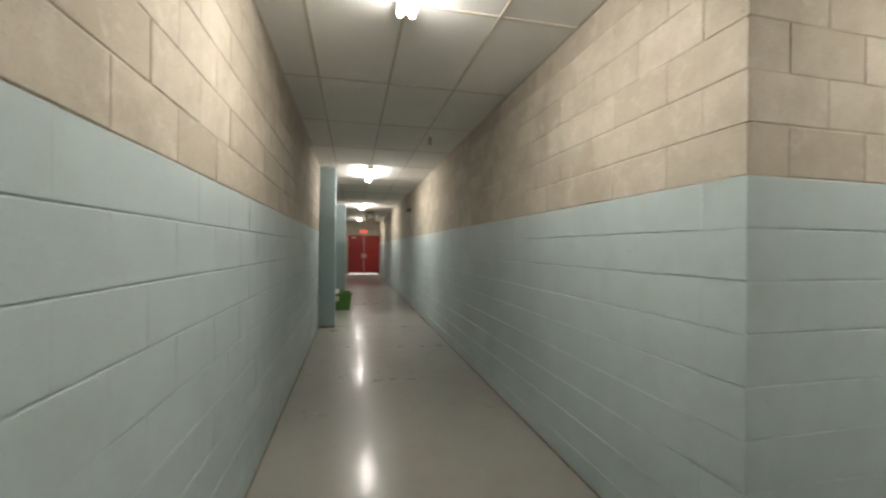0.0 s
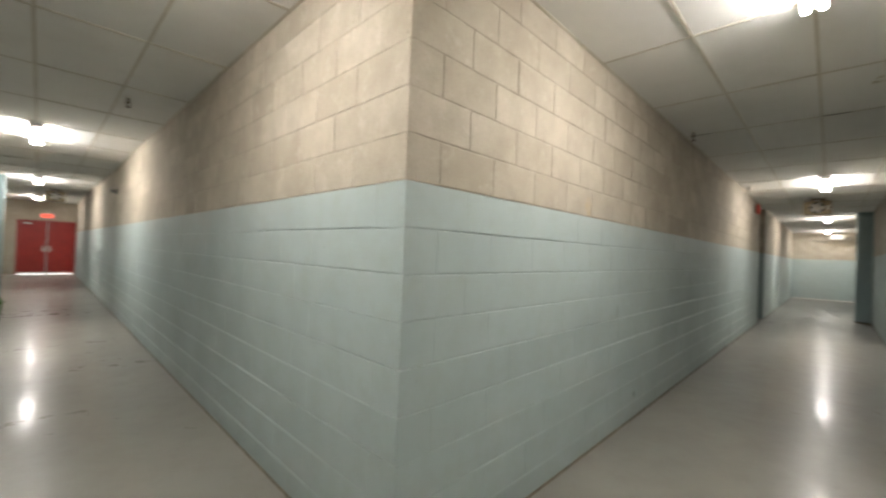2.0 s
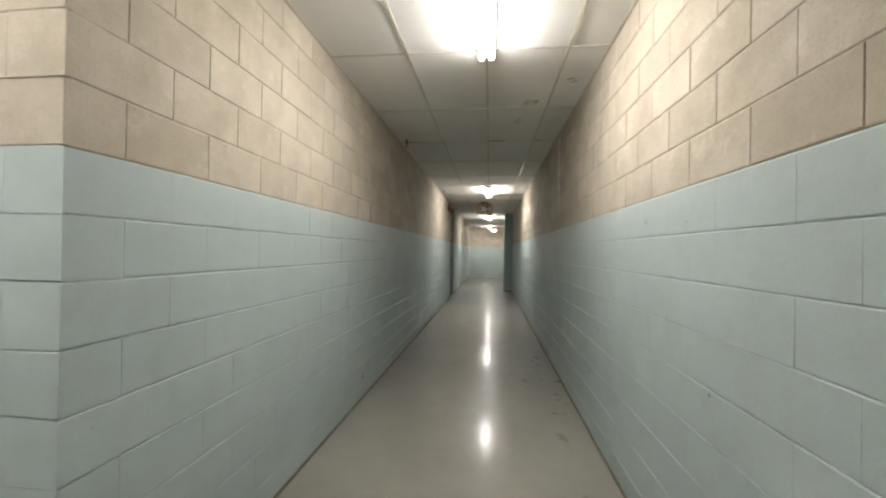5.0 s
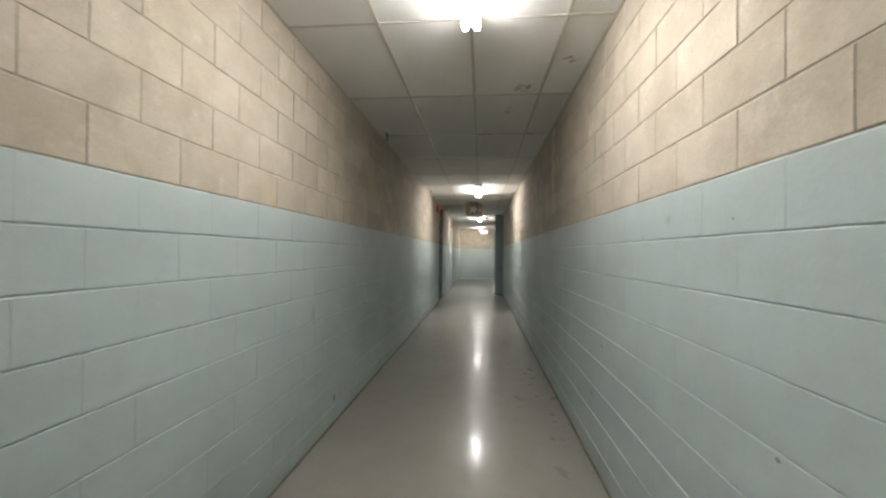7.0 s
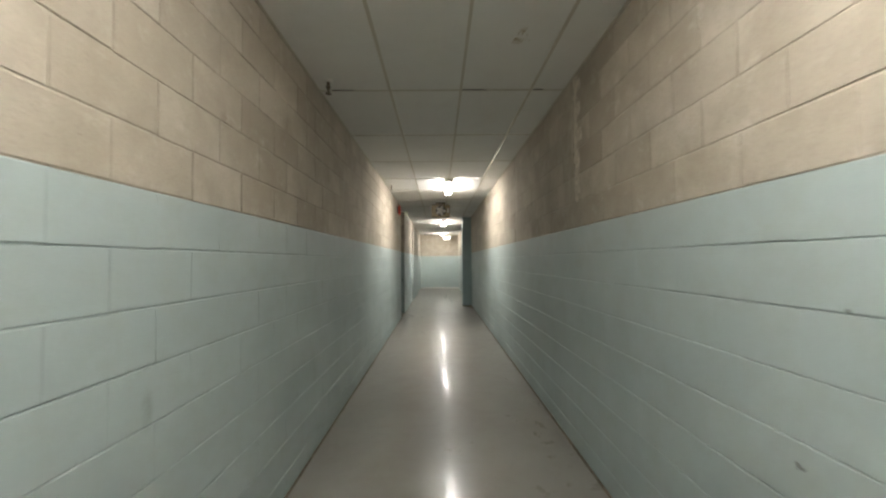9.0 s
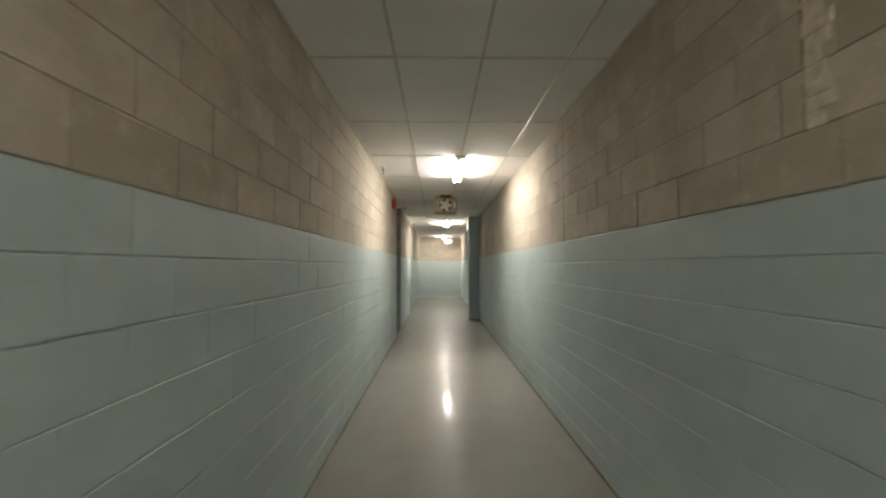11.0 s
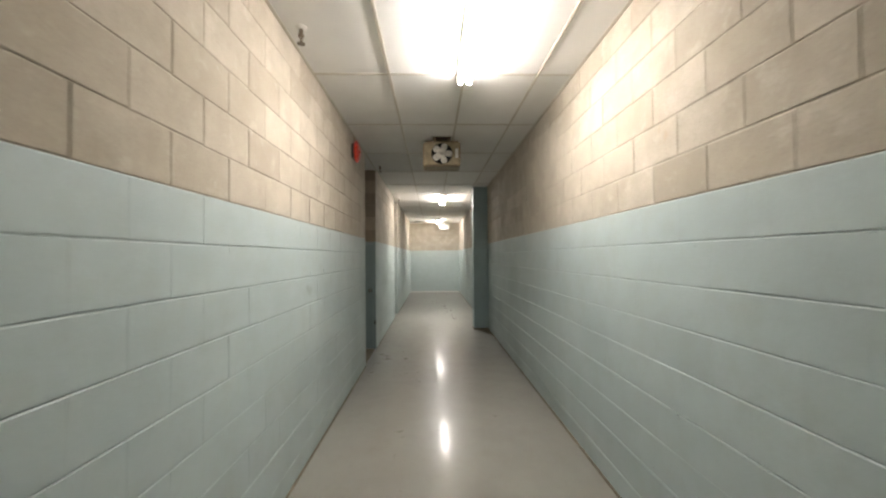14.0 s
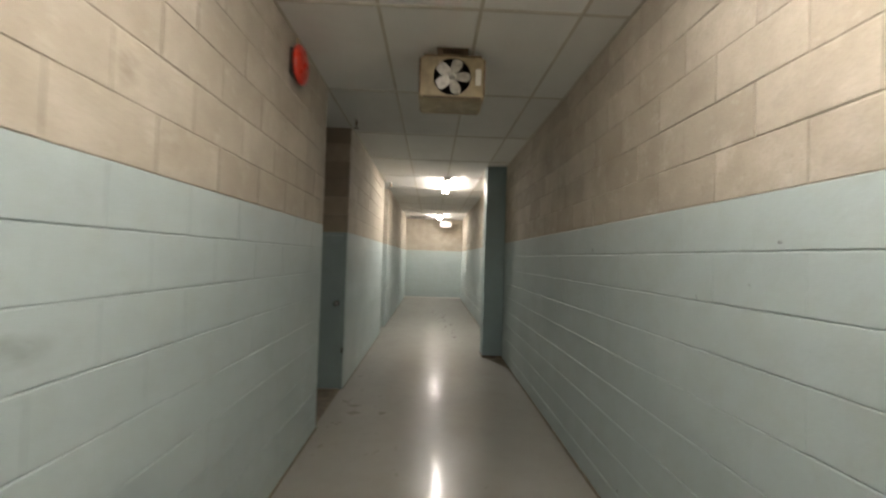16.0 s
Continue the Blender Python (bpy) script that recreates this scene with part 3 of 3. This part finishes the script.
lathe_into(bm, [(0.032, 0.0), (0.034, 0.006), (0.014, 0.012), (0.012, 0.034), (0.026, 0.044), (0.031, 0.058), (0.026, 0.07), (0.0, 0.074)],
           Matrix.Translation((-0.022, 0.092, 0.968)) @ Matrix.Rotation(radians(-90), 4, "Y"), 24)
part("knob", bm, M_KNOB, door, "round worn metal door knob", smooth=True)
box("strike_plate", (-0.034, 0.004, 0.41), (-0.029, 0.03, 0.47), M_BLACK, door)
# thin dark brown sheet over the floor of the first recess
ob = box("threshold", (REC0 + 0.02, 0.02, 0.0), (REC1 - 0.04, 1.19, 0.008), M_CAULK, bevel=0.002)
tagged(ob, "thin dark brown sheet on the floor inside the wall recess", "threshold", kind="structure")

# ---- red double door at the end of the side corridor ----
END = TURN_A @ pose(0, END_A, 0)
bm = bmesh.new()
DX0, DX1, DH = -1.73, -0.006, 2.18
for lo, hi in (((-WA - 0.1, 0, 0), (DX0, 0.2, 3.03)), ((DX1, 0.001, 0), (0.1, 0.2, 3.03)), ((DX0, 0, DH), (DX1, 0.2, 3.03))):
    box_into(bm, lo, hi)
ob = part("wall_side_end", bm, M_BEIGE)
ob.matrix_world = END
tagged(ob, "beige end wall around the red double door", "wall", kind="structure")
dd = thing("door_2", END, "closed red double door with light showing in the gap below", "door", kind="structure")
bm = bmesh.new()
box_into(bm, (DX0 + 0.002, -0.01, 0), (DX0 + 0.05, 0.12, DH - 0.002), 0.004)
box_into(bm, (DX1 - 0.05, -0.01, 0), (DX1 - 0.002, 0.12, DH - 0.002), 0.004)
box_into(bm, (DX0 + 0.05, -0.01, DH - 0.05), (DX1 - 0.05, 0.12, DH - 0.002), 0.004)
part("frame", bm, M_REDDOOR, dd)
xm = (DX0 + DX1) / 2
for x0, x1, s in ((DX0 + 0.055, xm - 0.02, 1), (xm + 0.02, DX1 - 0.055, -1)):
    leaf = box("leaf", (x0, 0.03, 0.05), (x1, 0.075, DH - 0.055), M_REDDOOR, dd, bevel=0.003)
    hx = x1 - 0.09 if s > 0 else x0 + 0.03
    box("lock_plate", (hx, 0.022, 0.92), (hx + 0.06, 0.03, 1.16), M_STEEL, leaf, bevel=0.003)
    bm = bmesh.new()
    tube_into(bm, (hx + 0.03, 0.03, 1.0), (hx + 0.03, -0.02, 1.0), 0.011, sides=12)
    tube_into(bm, (hx + 0.03, -0.02, 1.0), (hx + 0.03 - s * 0.1, -0.022, 1.0), 0.009, sides=12)
    part("lever", bm, M_STEEL, leaf)
    box("kick_plate", (x0 + 0.01, 0.024, 0.055), (x1 - 0.01, 0.03, 0.1), M_WHITE, leaf)
box("mullion", (xm - 0.02, 0.02, 0.01), (xm + 0.02, 0.08, DH - 0.055), M_FRAME, dd, "grey centre post")
box("closer", (DX0 + 0.18, -0.03, DH - 0.16), (DX0 + 0.42, 0.03, DH - 0.1), M_STEEL, dd, "door closer", bevel=0.006)
# glowing strip stands for the light that shows under the leaves
box("sill_gap", (DX0 + 0.055, 0.06, 0.004), (DX1 - 0.055, 0.07, 0.04), M_DAYLINE, dd, "bright light under the door")


# ---- exit signs ----
def make_exit_sign(m, label, face):
    s = thing("exit_sign", m, label, "exit sign")
    box("case", (-0.2, -0.025, -0.1), (0.2, 0.025, 0.1), M_WHITE, s, bevel=0.008, segments=2)
    box("face", (-0.185, -0.029, -0.085), (0.185, -0.025, 0.085), face, s)
    box("stem", (-0.02, -0.012, 0.1), (0.02, 0.012, 0.2), M_WHITE, s)
    return s


make_exit_sign(TURN_A @ pose(-0.885, END_A - 0.06, 2.38), "glowing red exit sign above the red double door", M_EXIT)
make_exit_sign(pose(22.75, -1.45, 2.745, 0, 0, 90), "white boxed exit sign hanging from the ceiling near the end wall", M_GREY)

# ---- green bin ----
bin_ob = thing("storage_bin", TURN_A @ pose(-1.74, 8.75, 0, 0, 0, 4), "green plastic storage bin standing on the floor beside a column", "bin")
bm = bmesh.new()
lo = [bm.verts.new(v) for v in ((-0.2, -0.24, 0), (0.2, -0.24, 0), (0.2, 0.24, 0), (-0.2, 0.24, 0))]
hi = [bm.verts.new(v) for v in ((-0.24, -0.28, 0.4), (0.24, -0.28, 0.4), (0.24, 0.28, 0.4), (-0.24, 0.28, 0.4))]
ins = [bm.verts.new((v.co.x * 0.94, v.co.y * 0.95, 0.4)) for v in hi]
bot = [bm.verts.new((v.co.x * 0.92, v.co.y * 0.94, 0.02)) for v in lo]
bm.faces.new(lo[::-1])
bm.faces.new(bot)
for a, b in ((lo, hi), (hi, ins), (ins, bot)):
    for i in range(4):
        j = (i + 1) % 4
        bm.faces.new((a[i], a[j], b[j], b[i]))
part("tub", bm, M_GREEN, bin_ob)
bm = bmesh.new()
for a, b in (((-0.255, -0.295, 0.375), (0.255, -0.27, 0.405)), ((-0.255, 0.27, 0.375), (0.255, 0.295, 0.405)),
             ((-0.255, -0.27, 0.375), (-0.23, 0.27, 0.405)), ((0.23, -0.27, 0.375), (0.255, 0.27, 0.405))):
    box_into(bm, a, b, 0.005)
part("rim", bm, M_GREEN, bin_ob)
box("paper_label", (-0.17, -0.284, 0.22), (-0.05, -0.262, 0.34), M_CARD, bin_ob, "pale sticker")
ob = box("paper_stack", (-0.12, -0.29, 0.0), (0.08, 0.29, 0.05), M_LABEL, bevel=0.004)
ob.matrix_world = TURN_A @ pose(-1.86, 8.72, 0.405)
tagged(ob, "white papers lying across the top of the green bin", "papers")

# ---- small things on walls and ceiling ----
snd = thing("alarm_sounder", TURN_A @ pose(0, 9.1, 2.47), "small black alarm sounder on the block wall", "alarm")
box("base", (-0.03, -0.05, -0.06), (0, 0.05, 0.06), M_BLACK, snd, bevel=0.004)
bm = bmesh.new()
lathe_into(bm, [(0.02, 0.0), (0.026, 0.03), (0.05, 0.07), (0.052, 0.075), (0.0, 0.06)], Matrix.Translation((-0.03, 0, 0)) @ Matrix.Rotation(radians(-90), 4, "Y"), 20)
part("horn", bm, M_BLACK, snd)
vent = thing("ceiling_vent", pose(22.5, -0.45, CEIL - 0.006), "dark slotted ceiling vent near the end wall", "vent")
box("frame", (-0.3, -0.3, -0.012), (0.3, 0.3, 0.0), M_WHITE, vent, bevel=0.003)
for i in range(9):
    box("slat", (-0.26, -0.25 + i * 0.058, -0.02), (0.26, -0.22 + i * 0.058, -0.0125), M_DARK, vent)
# movement joint in the south wall, painted over
rng = random.Random(5)
bm = bmesh.new()
for z0, z1, k in ((0.0, PAINT, 0), (PAINT, CEIL - 0.006, 1)):
    z = z0
    while z < z1 - 0.001:
        top = min(z1, z + rng.uniform(0.05, 0.16))
        w, o = rng.uniform(0.0015, 0.0045) + 0.0014 * k, rng.uniform(-0.001, 0.001)
        for f in {f for v in box_into(bm, (CJ + o - w, -WB - 0.02, z), (CJ + o + w, -WB - 0.0015 + rng.uniform(0, 0.0035), top)) for f in v.link_faces}:
            f.material_index = k
        z = top
tagged(part("control_joint", bm, (M_JOINT, M_CRACK)), "cracked vertical joint running up the block wall", "joint", kind="structure")

# rough mortar repair in the bare courses of the south wall
bm = bmesh.new()
for k in range(1, 6):
    z0, z1 = PAINT + COURSE * k, min(CEIL - 0.01, PAINT + COURSE * (k + 1))
    for j in range(4):
        a0, a1 = z0 + (z1 - z0) * j / 4, z0 + (z1 - z0) * (j + 1) / 4
        left = 4.15 - rng.uniform(0.05, 0.17) * (1.0 if j % 3 else 0.5)
        box_into(bm, (left, -WB - 0.01, a0 + 0.002), (4.155 + rng.uniform(-0.008, 0.004), -WB + rng.uniform(0.002, 0.006), a1 + 0.001), 0.0015)
tagged(part("mortar_repair", bm, M_PATCH), "rough grey mortar repair up the bare block wall", "wall repair", kind="structure")
bm = bmesh.new()
for k in range(9):
    z0 = PAINT + COURSE + k * 0.108
    box_into(bm, (4.158 + rng.uniform(-0.002, 0.002), -WB - 0.01, z0), (4.1625 + rng.uniform(-0.001, 0.002), -WB + 0.0018, z0 + rng.uniform(0.08, 0.108)))
tagged(part("wall_crack", bm, M_CAULK), "dark open crack beside the mortar repair", "crack", kind="structure")

# pale strip at the foot of the end wall
ob = box("baseboard", (END_B - 0.018, -WB + 0.02, 0.0), (END_B - 0.0125, -0.02, 0.04), M_LABEL)
tagged(ob, "thin pale strip at the foot of the end wall", "skirting", kind="structure")

# thin dark wedge on the floor in the corner at the foot of the column
bm = bmesh.new()
rim = [(COL_X - dx, -WB + dy) for dx, dy in ((0.002, 0.3), (0.002, 0.017), (0.63, 0.017), (0.47, 0.055), (0.31, 0.13), (0.16, 0.19), (0.06, 0.25))]
top = [bm.verts.new((x, y, 0.0025)) for x, y in rim]
low = [bm.verts.new((x, y, 0.0)) for x, y in rim]
bm.faces.new(top)
for i in range(len(rim)):
    j = (i + 1) % len(rim)
    bm.faces.new((top[i], top[j], low[j], low[i]))
tagged(part("floor_grime", bm, M_CAULK), "dark brown wedge on the floor in the corner at the column foot", "floor stain", kind="structure")

# ---- the walls and their blocks ----
block_wall("wall_south", LOOK, (-WA - 0.1, -WB), (CJ - 0.002, -WB), 1.201 + WA + 0.1, (1.5, 9.4))
block_wall("wall_south_far", LOOK, (CJ + 0.002, -WB), (END_B, -WB), 1.201 + 14 * BLOCK - CJ - 0.002, (0, 8))
block_wall("wall_north", LOOK, (REC0, 0), (0, 0), REC0 - COURSE, (3.0, REC0), corner1=0, deep0=0.2)
block_wall("wall_north_middle", LOOK, (REC2, 0), (REC1, 0), 0.3, (0, 4), deep0=0.2, deep1=0.2)
block_wall("wall_north_end", LOOK, (END_B, 0), (REC3, 0), 0.3, (3, 7), deep1=0.2)
block_wall("wall_end", LOOK, (END_B, -WB), (END_B, 0), 0.2, (0, 2.2))
block_wall("wall_east", LOOK, (0, 0), (0, END_A), BLOCK, (0, 8), TURN_A, corner0=1)
block_wall("wall_west", LOOK, (-WA, END_A), (-WA, -WB - 0.06), 0.1, (END_A - 6, END_A + 2.2), TURN_A)
